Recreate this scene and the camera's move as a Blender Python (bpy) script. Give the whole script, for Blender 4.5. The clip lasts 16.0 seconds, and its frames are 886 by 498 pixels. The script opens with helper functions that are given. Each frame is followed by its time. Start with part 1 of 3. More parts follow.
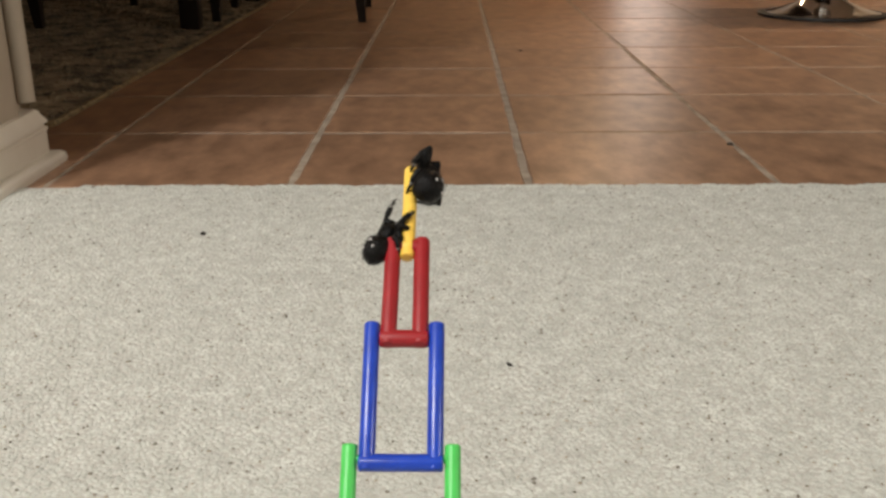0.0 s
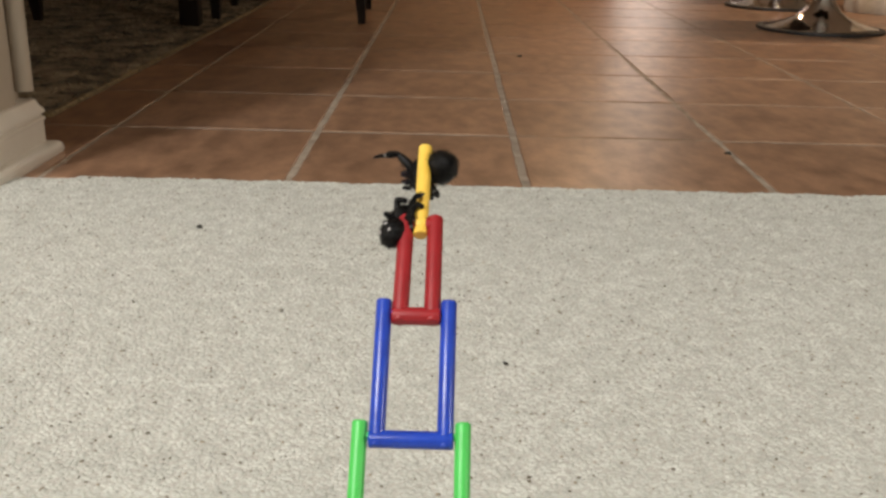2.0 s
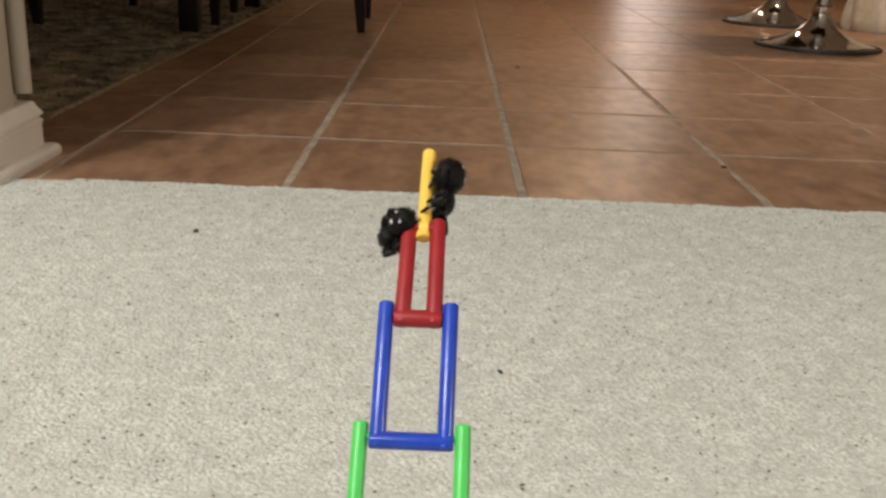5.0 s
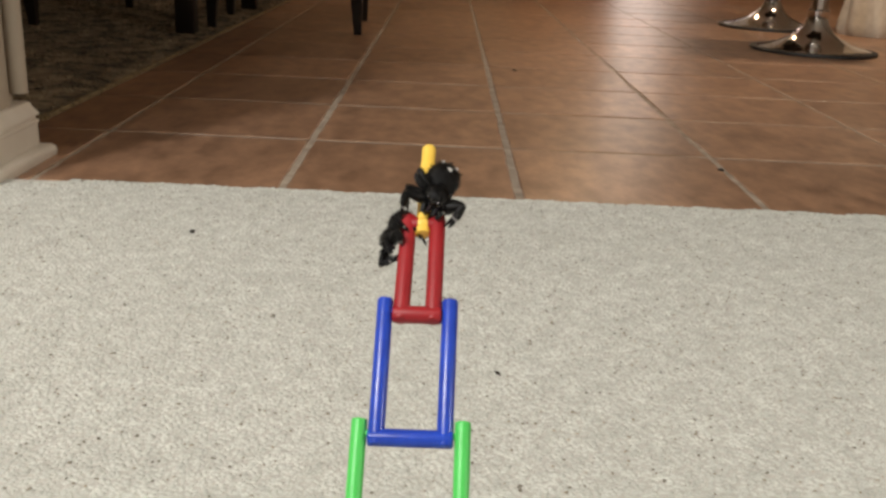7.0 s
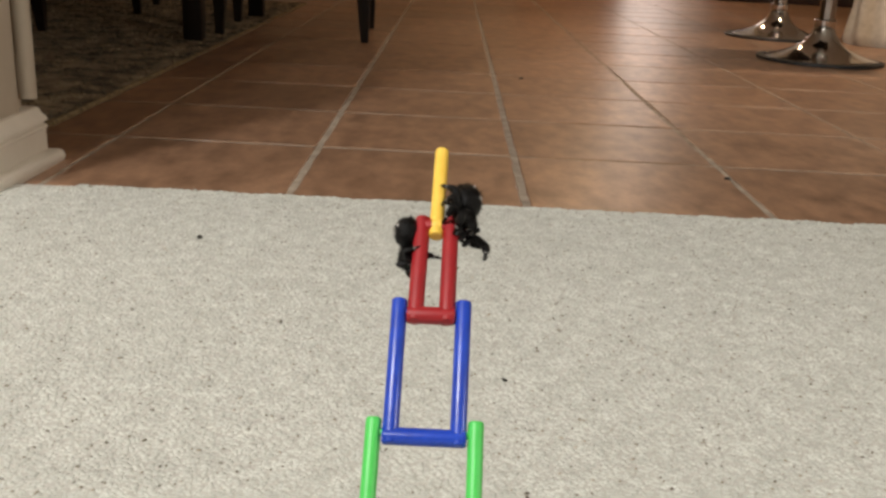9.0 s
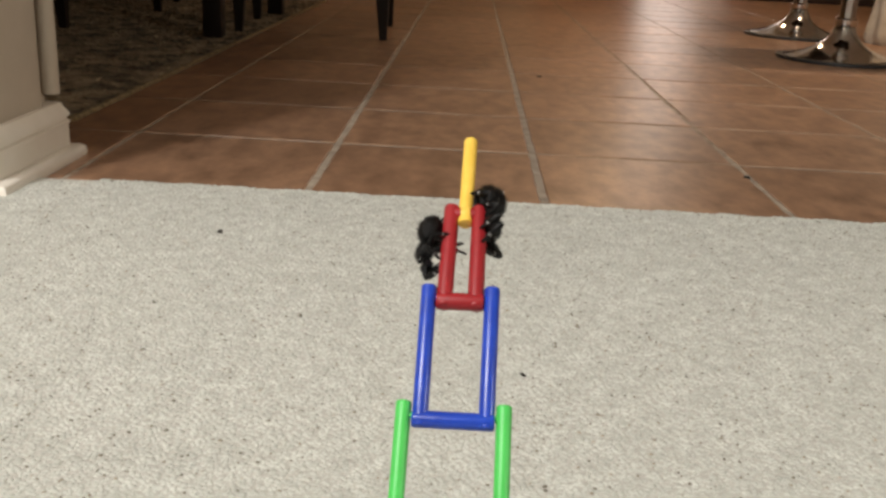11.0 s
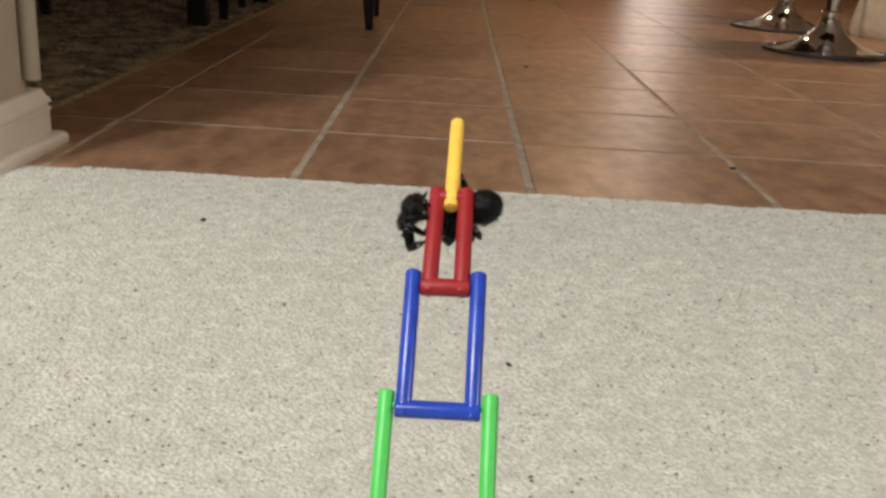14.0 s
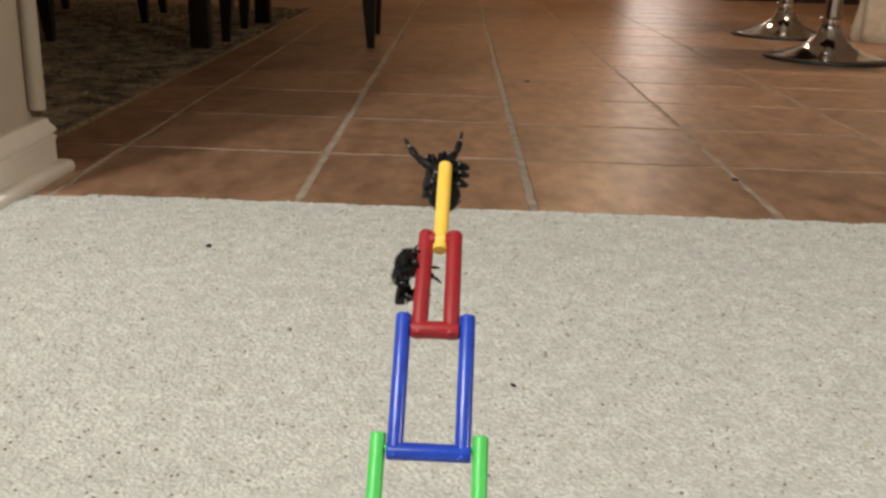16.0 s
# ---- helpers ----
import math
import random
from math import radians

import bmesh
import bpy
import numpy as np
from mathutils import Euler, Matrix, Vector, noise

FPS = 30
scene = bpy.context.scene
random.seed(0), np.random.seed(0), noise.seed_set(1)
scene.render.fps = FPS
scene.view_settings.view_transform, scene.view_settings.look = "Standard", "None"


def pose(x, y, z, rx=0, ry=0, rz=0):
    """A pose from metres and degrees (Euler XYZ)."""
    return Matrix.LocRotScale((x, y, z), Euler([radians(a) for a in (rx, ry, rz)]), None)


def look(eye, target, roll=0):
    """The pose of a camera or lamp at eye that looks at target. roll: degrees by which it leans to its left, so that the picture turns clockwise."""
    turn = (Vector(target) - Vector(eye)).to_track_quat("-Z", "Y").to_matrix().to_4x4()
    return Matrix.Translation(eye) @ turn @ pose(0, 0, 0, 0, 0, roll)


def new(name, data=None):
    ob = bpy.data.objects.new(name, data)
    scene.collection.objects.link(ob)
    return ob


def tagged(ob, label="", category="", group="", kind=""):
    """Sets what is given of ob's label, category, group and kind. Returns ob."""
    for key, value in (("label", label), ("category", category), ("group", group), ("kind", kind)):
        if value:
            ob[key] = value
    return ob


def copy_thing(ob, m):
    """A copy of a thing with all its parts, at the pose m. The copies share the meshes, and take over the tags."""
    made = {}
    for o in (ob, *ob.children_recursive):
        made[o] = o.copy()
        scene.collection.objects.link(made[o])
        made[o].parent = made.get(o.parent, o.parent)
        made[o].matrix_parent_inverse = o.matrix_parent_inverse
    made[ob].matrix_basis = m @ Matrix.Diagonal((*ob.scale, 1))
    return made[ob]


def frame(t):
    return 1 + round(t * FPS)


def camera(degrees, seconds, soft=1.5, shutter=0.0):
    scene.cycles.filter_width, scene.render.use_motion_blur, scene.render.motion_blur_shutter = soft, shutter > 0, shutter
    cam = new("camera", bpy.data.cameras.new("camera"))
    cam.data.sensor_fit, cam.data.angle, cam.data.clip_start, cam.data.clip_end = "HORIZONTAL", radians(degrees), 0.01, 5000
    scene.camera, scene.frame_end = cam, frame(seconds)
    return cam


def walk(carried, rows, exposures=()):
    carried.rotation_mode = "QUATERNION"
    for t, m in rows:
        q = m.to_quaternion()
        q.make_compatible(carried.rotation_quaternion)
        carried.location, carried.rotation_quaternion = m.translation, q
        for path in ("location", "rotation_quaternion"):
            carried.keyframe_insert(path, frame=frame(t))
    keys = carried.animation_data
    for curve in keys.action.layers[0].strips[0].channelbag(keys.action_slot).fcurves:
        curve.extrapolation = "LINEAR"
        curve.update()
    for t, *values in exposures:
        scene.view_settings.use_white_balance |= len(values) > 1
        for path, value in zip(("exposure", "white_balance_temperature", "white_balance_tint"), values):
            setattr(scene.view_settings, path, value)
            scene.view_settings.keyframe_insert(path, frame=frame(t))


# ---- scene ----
cam = camera(49.5, 16.0, 2.9)
PATH = [
    (0, (-0.106, -1.619, 0.375), (-0.127, 0.261, -0.307), -0.3),
    (0.5, (-0.104, -1.618, 0.376), (-0.125, 0.261, -0.307), -0.3),
    (1, (-0.103, -1.614, 0.374), (-0.118, 0.263, -0.315), -0.1),
    (1.5, (-0.108, -1.615, 0.371), (-0.113, 0.263, -0.318), 0.7),
    (2, (-0.112, -1.619, 0.367), (-0.116, 0.265, -0.303), 1.4),
    (2.5, (-0.111, -1.619, 0.367), (-0.115, 0.269, -0.293), 1.4),
    (3, (-0.113, -1.62, 0.366), (-0.114, 0.268, -0.291), 1.6),
    (3.5, (-0.112, -1.622, 0.368), (-0.114, 0.27, -0.281), 1.7),
    (6, (-0.116, -1.62, 0.36), (-0.101, 0.272, -0.29), 2.9),
    (6.5, (-0.117, -1.617, 0.358), (-0.099, 0.273, -0.295), 2.9),
    (7, (-0.115, -1.62, 0.362), (-0.1, 0.274, -0.28), 2.7),
    (7.5, (-0.115, -1.623, 0.363), (-0.106, 0.275, -0.268), 2.6),
    (8, (-0.117, -1.621, 0.362), (-0.107, 0.279, -0.262), 2.8),
    (10.5, (-0.118, -1.622, 0.36), (-0.135, 0.275, -0.272), 3.0),
    (11, (-0.12, -1.626, 0.359), (-0.149, 0.272, -0.272), 3.0),
    (11.5, (-0.12, -1.626, 0.359), (-0.152, 0.269, -0.281), 3.0),
    (12, (-0.119, -1.625, 0.36), (-0.145, 0.268, -0.284), 2.9),
    (12.5, (-0.118, -1.623, 0.359), (-0.138, 0.269, -0.29), 2.9),
    (13, (-0.118, -1.622, 0.36), (-0.133, 0.272, -0.283), 2.8),
    (13.5, (-0.118, -1.625, 0.361), (-0.127, 0.272, -0.272), 2.9),
    (14, (-0.12, -1.619, 0.354), (-0.118, 0.274, -0.292), 3.5),
    (14.5, (-0.121, -1.618, 0.355), (-0.113, 0.269, -0.309), 3.8),
    (15, (-0.12, -1.615, 0.355), (-0.113, 0.271, -0.31), 3.5),
    (15.5, (-0.118, -1.62, 0.358), (-0.123, 0.274, -0.286), 2.9),
    (16, (-0.116, -1.623, 0.365), (-0.131, 0.278, -0.257), 2.0),
]
walk(cam, [(t, look(eye, target, roll)) for t, eye, target, roll in PATH],
     exposures=((0, -0.03), (3.5, -0.02), (6.5, 0.0), (14, 0.01), (16, -0.01)))

# ---- light: warm living room ceiling lamps, added unseen fill lamps, dim walls ----
world = bpy.data.worlds.new("world")
scene.world = world
world.use_nodes = True
world.node_tree.nodes["Background"].inputs[0].default_value = (0.9, 0.85, 0.8, 1)
world.node_tree.nodes["Background"].inputs[1].default_value = 0.05
scene.view_settings.exposure = 0.0


def area_lamp(name, at, target, size, power, colour):
    data = bpy.data.lights.new(name, "AREA")
    data.shape, data.size, data.energy, data.color = "DISK", size, power, colour
    ob = new(name, data)
    ob.matrix_world = look(at, target)
    return ob


area_lamp("living_room_lamp", (-1.75, -2.75, 2.42), (-0.6, -1.2, 0), 0.34, 77, (1.0, 0.965, 0.925))
area_lamp("living_room_lamp", (-1.05, -2.85, 2.42), (-0.4, -1.2, 0), 0.34, 23, (1.0, 0.965, 0.925))
# unseen low fill, added to lift the baseboard and the wall end
area_lamp("wall_end_fill", (1.9, -1.9, 0.95), (-0.7, -0.4, 0.3), 0.25, 14, (1.0, 0.93, 0.82))
# unseen bulb, added over the table to lift the dark rug
for name, at, power, radius, colour in (("rug_fill_lamp", (-1.25, 2.6, 1.55), 1.2, 0.14, (1.0, 0.72, 0.45)),
                                        # unseen bulb, added for the pale streak that the tiles reflect
                                        ("tile_streak_lamp", (1.56, 7.3, 0.95), 21, 0.32, (1.0, 0.84, 0.76))):
    bulb = bpy.data.lights.new(name, "POINT")
    bulb.energy, bulb.color, bulb.shadow_soft_size = power, colour, radius
    new(name, bulb).location = at
# unseen cone of light, added to brighten the stools, cloth and tiles near them
stool_light = bpy.data.lights.new("stool_fill_lamp", "SPOT")
stool_light.energy, stool_light.color, stool_light.shadow_soft_size, stool_light.spot_size, stool_light.spot_blend = 74, (1.0, 0.74, 0.50), 0.08, radians(104), 0.45
new("stool_fill_lamp", stool_light).location = (1.55, 1.80, 1.9)
# unseen, added to brighten the far tiles and the panel door
area_lamp("kitchen_fill_lamp", (0.9, 4.9, 2.42), (0.9, 4.9, 0), 0.35, 26, (1.0, 0.70, 0.42))


# ---- materials ----
def material(name, colour, rough=0.5, metal=0.0, noise_scale=0.0, colour2=None, bump=0.0, bump_scale=200.0,
             stretch=(1, 1, 1), per_object=0.0, per_island=0.0, spec=0.5, coat=0.0, detail=6.0, contrast=(0.35, 0.65)):
    m = bpy.data.materials.new(name)
    m.use_nodes = True
    nt = m.node_tree
    n, l = nt.nodes, nt.links
    b = n["Principled BSDF"]
    b.inputs["Roughness"].default_value, b.inputs["Metallic"].default_value = rough, metal
    b.inputs["Specular IOR Level"].default_value = spec
    b.inputs["Coat Weight"].default_value = coat
    b.inputs["Base Color"].default_value = (*colour, 1)
    tc = n.new("ShaderNodeTexCoord")
    mp = n.new("ShaderNodeMapping")
    mp.inputs["Scale"].default_value = stretch
    l.new(tc.outputs["Object"], mp.inputs["Vector"])
    out = None
    if colour2:
        t = n.new("ShaderNodeTexNoise")
        t.inputs["Scale"].default_value, t.inputs["Detail"].default_value = noise_scale, detail
        t.inputs["Roughness"].default_value = 0.62
        l.new(mp.outputs[0], t.inputs["Vector"])
        r = n.new("ShaderNodeValToRGB")
        r.color_ramp.elements[0].color, r.color_ramp.elements[1].color = (*colour, 1), (*colour2, 1)
        r.color_ramp.elements[0].position, r.color_ramp.elements[1].position = contrast
        l.new(t.outputs["Fac"], r.inputs["Fac"])
        out = r.outputs["Color"]
        if per_object or per_island:
            hs = n.new("ShaderNodeHueSaturation")
            src = n.new("ShaderNodeObjectInfo").outputs["Random"] if per_object else n.new("ShaderNodeNewGeometry").outputs["Random Per Island"]
            k = per_object or per_island
            mr = n.new("ShaderNodeMapRange")
            mr.inputs["To Min"].default_value, mr.inputs["To Max"].default_value = 1 - k, 1 + k
            l.new(src, mr.inputs["Value"])
            l.new(mr.outputs[0], hs.inputs["Value"])
            l.new(out, hs.inputs["Color"])
            out = hs.outputs["Color"]
            if per_object:
                w = n.new("ShaderNodeVectorMath")
                w.operation = "ADD"
                sc = n.new("ShaderNodeVectorMath")
                sc.operation = "SCALE"
                sc.inputs[0].default_value = (7.0, 13.0, 5.0)
                l.new(src, sc.inputs["Scale"])
                l.new(mp.outputs[0], w.inputs[0])
                l.new(sc.outputs[0], w.inputs[1])
                l.new(w.outputs[0], t.inputs["Vector"])
        l.new(out, b.inputs["Base Color"])
    if bump:
        t2 = n.new("ShaderNodeTexNoise")
        t2.inputs["Scale"].default_value, t2.inputs["Detail"].default_value = bump_scale, 4
        l.new(mp.outputs[0], t2.inputs["Vector"])
        bp = n.new("ShaderNodeBump")
        bp.inputs["Strength"].default_value, bp.inputs["Distance"].default_value = bump, 0.002
        l.new(t2.outputs["Fac"], bp.inputs["Height"])
        l.new(bp.outputs[0], b.inputs["Normal"])
    return m


TILE = material("glazed_terracotta", (0.165, 0.090, 0.053), 0.36, 0, 34.0, (0.46, 0.268, 0.163), 0.08, 80.0, (0.8, 0.42, 1.0), per_object=0.13, contrast=(0.27, 0.76), detail=12)
GROUT = material("grout", (0.25, 0.20, 0.155), 0.9, 0, 25, (0.44, 0.365, 0.285), 0.4, 150)
CARPET_BASE = material("carpet_backing", (0.47, 0.465, 0.42), 1.0, 0, 160, (0.62, 0.61, 0.56), 0.8, 260)
CARPET_PILE = material("carpet_pile", (0.485, 0.494, 0.450), 0.95, 0, 60.0, (0.65, 0.662, 0.61), 0, 0, per_island=0.06, spec=0.1)
# dark tuft colour that stands in for shade in gaps of the pile
CARPET_FLECK = material("dark_fleck_pile", (0.14, 0.12, 0.09), 0.95, 0, 40.0, (0.34, 0.30, 0.235), 0, 0, per_island=0.4, spec=0.1)
WALL = material("wall_paint", (0.47, 0.405, 0.325), 0.75, 0, 6, (0.53, 0.46, 0.37), 0.25, 120)
TRIM = material("white_trim_paint", (0.82, 0.77, 0.68), 0.4, 0, 12, (0.88, 0.83, 0.745), 0.05, 40)
CEILING = material("ceiling_paint", (0.72, 0.69, 0.63), 0.85, 0, 5, (0.78, 0.75, 0.70), 0.3, 60)
RUG = material("rug_weave", (0.09, 0.072, 0.05), 1.0, 0, 14, (0.36, 0.285, 0.19), 0.9, 130, per_island=0.25, contrast=(0.4, 0.62))
RUG_EDGE = material("rug_binding", (0.14, 0.10, 0.055), 0.9, 0, 60, (0.34, 0.26, 0.14), 0.6, 300)
DARK_WOOD = material("espresso_wood", (0.005, 0.004, 0.0035), 0.5, 0, 8, (0.014, 0.009, 0.0065), 0.06, 60, (1, 1, 0.15), spec=0.3)
CHROME = material("chrome", (0.58, 0.56, 0.54), 0.09, 1.0, 20, (0.70, 0.68, 0.66), 0.02, 30)
RUBBER = material("black_rubber", (0.012, 0.012, 0.012), 0.5, 0, 30, (0.02, 0.02, 0.02))
CABINET = material("dark_cabinet", (0.04, 0.02, 0.012), 0.4, 0, 6, (0.075, 0.036, 0.02), 0.05, 60, (1, 1, 0.2))
OAK = material("honey_oak", (0.26, 0.11, 0.04), 0.4, 0, 5, (0.42, 0.20, 0.075), 0.05, 40, (1, 1, 0.12))
CREAM = material("cream_cloth", (0.58, 0.51, 0.41), 0.9, 0, 30, (0.72, 0.64, 0.53), 0.5, 120)
CRUMB = material("dark_crumb", (0.012, 0.01, 0.008), 0.8, 0, 300, (0.03, 0.025, 0.02))


def plastic(name, a, b, rough=0.22, coat=0.2):
    return material(name, a, rough, 0, 160, b, 0.04, 400, spec=0.5, coat=coat)


GREEN = plastic("green_plastic", (0.065, 0.52, 0.085), (0.075, 0.58, 0.105), 0.42, 0.0)
BLUE = plastic("blue_plastic", (0.010, 0.045, 0.38), (0.015, 0.062, 0.48), 0.30, 0.0)
RED = plastic("red_plastic", (0.27, 0.008, 0.012), (0.32, 0.010, 0.015), 0.48, 0.0)
YELLOW = plastic("yellow_plastic", (0.86, 0.55, 0.075), (0.90, 0.60, 0.10), 0.42, 0.0)
SPIDER = material("black_chitin", (0.002, 0.002, 0.002), 0.36, 0, 900, (0.005, 0.0045, 0.0045), 0.35, 1500, spec=0.16)
HAIR = material("black_hair", (0.003, 0.003, 0.003), 0.5, 0, 800, (0.006, 0.0055, 0.0055), spec=0.2)
PALE_HAIR = material("pale_hair", (0.45, 0.43, 0.41), 0.8, 0, 1500, (0.72, 0.70, 0.68))
LEG_BAND = material("grey_leg_band", (0.10, 0.095, 0.09), 0.8, 0, 1500, (0.32, 0.31, 0.30))
FANG = material("iridescent_chitin", (0.02, 0.03, 0.03), 0.25, 0.6, 700, (0.05, 0.03, 0.045), spec=0.5)
EYE = material("glossy_eye", (0.003, 0.003, 0.003), 0.05, 0, 10, (0.005, 0.005, 0.006), spec=0.8)


# ---- mesh helpers ----
def mesh_object(name, bm, mat, parent=None, smooth=True):
    me = bpy.data.meshes.new(name)
    bm.normal_update()
    bm.to_mesh(me)
    bm.free()
    for m in (mat if isinstance(mat, (list, tuple)) else [mat]):
        me.materials.append(m)
    if smooth:
        me.polygons.foreach_set("use_smooth", [True] * len(me.polygons))
        me.set_sharp_from_angle(angle=radians(40))
    ob = new(name, me)
    ob.parent = parent
    return ob


def part(name, bm, mat, parent, label="", smooth=True):
    ob = mesh_object(name, bm, mat, parent, smooth)
    if label:
        ob["label"] = label
    return ob


def box(bm, lo, hi, bevel=0.0, segments=2):
    r = bmesh.ops.create_cube(bm, size=1)
    c = [(a + b) / 2 for a, b in zip(lo, hi)]
    d = [b - a for a, b in zip(lo, hi)]
    bmesh.ops.transform(bm, matrix=Matrix.Translation(c) @ Matrix.Diagonal((*d, 1)), verts=r["verts"])
    if bevel:
        edges = list({e for v in r["verts"] for e in v.link_edges})
        bmesh.ops.bevel(bm, geom=edges, offset=bevel, segments=segments, affect="EDGES", profile=0.5)
    return bm


def tube(bm, points, radii, sides=12, flat=1.0, cap=True, turn=0.0):
    """A round-ended tube through points; flat squeezes it along its second axis."""
    pts = [Vector(p) for p in points]
    rings = []
    ref = None
    for i, p in enumerate(pts):
        d = (pts[min(i + 1, len(pts) - 1)] - pts[max(i - 1, 0)]).normalized()
        if ref is None:
            ref = Vector((1, 0, 0)) if abs(d.x) < 0.9 else Vector((0, 0, 1))
        a = (ref - d * ref.dot(d)).normalized()
        ref = a
        b = d.cross(a)
        rings.append([bm.verts.new(p + (a * math.cos(k) + b * math.sin(k) * flat) * radii[i])
                      for k in (turn + 2 * math.pi * j / sides for j in range(sides))])
    for r0, r1 in zip(rings, rings[1:]):
        for j in range(sides):
            bm.faces.new((r0[j], r0[(j + 1) % sides], r1[(j + 1) % sides], r1[j]))
    if cap:
        bm.faces.new(rings[0][::-1])
        bm.faces.new(rings[-1])
    return bm


def rounded(p, q, r, n=4, soft=0.32):
    """Points and radii of a rod from p to q with softly rounded ends."""
    p, q = Vector(p), Vector(q)
    d = (q - p).normalized()
    e = r * soft
    pts, rad = [], []
    for i in range(n + 1):
        a = math.pi / 2 * i / n
        pts.append(p + d * e * (1 - math.cos(a)))
        rad.append(max(r * (1 - soft + soft * math.sin(a)), 1e-5))
    for i in range(n, -1, -1):
        a = math.pi / 2 * i / n
        pts.append(q - d * e * (1 - math.cos(a)))
        rad.append(max(r * (1 - soft + soft * math.sin(a)), 1e-5))
    return pts, rad


def rod(bm, p, q, r, sides=16):
    return tube(bm, *rounded(p, q, r), sides=sides)


def lathe(bm, profile, sides=48):
    rings = [[bm.verts.new((r * math.cos(2 * math.pi * j / sides), r * math.sin(2 * math.pi * j / sides), z)) for j in range(sides)] for r, z in profile]
    for r0, r1 in zip(rings, rings[1:]):
        for j in range(sides):
            bm.faces.new((r0[j], r0[(j + 1) % sides], r1[(j + 1) % sides], r1[j]))
    bm.faces.new(rings[0][::-1])
    bm.faces.new(rings[-1])
    return bm


def ellipsoid(bm, centre, radii, u=20, v=14, rough=0.0, seed=0):
    r = bmesh.ops.create_uvsphere(bm, u_segments=u, v_segments=v, radius=1)
    for w in r["verts"]:
        k = 1 + rough * noise.noise(w.co * 3 + Vector((seed, seed * 2, 0)))
        w.co = Vector([c + q * a * k for c, q, a in zip(centre, w.co, radii)])
    return r["verts"]


def structure(name, bm, mat, label, category, smooth=False):
    return tagged(mesh_object(name, bm, mat, None, smooth), label, category, kind="structure")


# ---- setting ----
CARPET_EDGE = -0.342
WALL_X = -0.733
WALL_END = -0.210
WALL_NEAR = -0.42

structure("ground", box(bmesh.new(), (-6, -6, -0.12), (6, 9, -0.012)), GROUT, "grey concrete slab under the floors", "slab")
floor = structure("floor", box(bmesh.new(), (-4, -0.352, -0.012), (4.2, 8, -0.0009)), GROUT, "tiled floor with beige grout between terracotta tiles", "floor")
carpet = structure("carpet", box(bmesh.new(), (-4, -5, -0.012), (4.2, -0.353, 0.00565)), CARPET_BASE, "cream cut-pile carpet ending at the tiles", "carpet")
structure("ceiling", box(bmesh.new(), (-4, -5, 2.5), (4.2, 8, 2.6)), CEILING, "plain white painted ceiling", "ceiling")
structure("wall_east", box(bmesh.new(), (4.2, -5, -0.012), (4.3, 8, 2.5)), WALL, "plain beige painted wall", "wall")
structure("wall_west", box(bmesh.new(), (-4.1, -5, -0.012), (-4, 8, 2.5)), WALL, "plain beige painted wall", "wall")
structure("wall_south", box(bmesh.new(), (-4, -5.1, -0.012), (4.2, -5, 2.5)), WALL, "plain beige painted wall", "wall")
# out of view; the doorway is added so a bright opening reflects in the tiles
far = bmesh.new()
box(far, (-4, 6.0, -0.0009), (1.18, 6.12, 2.5))
box(far, (1.95, 6.0, -0.0009), (4.2, 6.12, 2.5))
box(far, (1.18, 6.0, 2.05), (1.95, 6.12, 2.5))
structure("wall_north", far, WALL, "unseen beige wall with a doorway added for the bright tile reflection", "wall")
# unseen door, added to give the tiles an orange reflection
bm = bmesh.new()
box(bm, (0.38, 5.955, 0.004), (1.10, 5.997, 2.03), 0.004)
for z0, z1 in ((0.16, 0.92), (1.06, 1.9)):
    box(bm, (0.50, 5.947, z0), (0.98, 5.956, z1), 0.006)
structure("reflected_door", bm, OAK, "unseen honey-brown panel door added for an orange reflection", "door")
# unseen pale surface, added behind the doorway to be lit and reflected
structure("doorway_backing", box(bmesh.new(), (-4, 8.0, -0.012), (4.2, 8.1, 2.5)), CEILING, "unseen pale wall added behind the doorway", "wall")

# the wall that ends beside the carpet, with a rounded corner
bm = bmesh.new()
box(bm, (-4, WALL_NEAR, -0.01), (WALL_X, WALL_END - 0.046, 2.5))
box(bm, (-4, WALL_END - 0.0459, -0.01), (WALL_X - 0.014, WALL_END - 0.004, 2.5))
structure("wall_corner", bm, WALL, "beige painted wall that ends at the tiled floor", "wall")
bm = bmesh.new()
tube(bm, [(WALL_X + 0.0005, WALL_END - 0.0125, 0.100), (WALL_X + 0.0005, WALL_END - 0.0125, 2.5)], [0.0125, 0.0125], 24)
structure("trim_corner", bm, WALL, "beige rounded corner bead of the wall end", "trim", True)


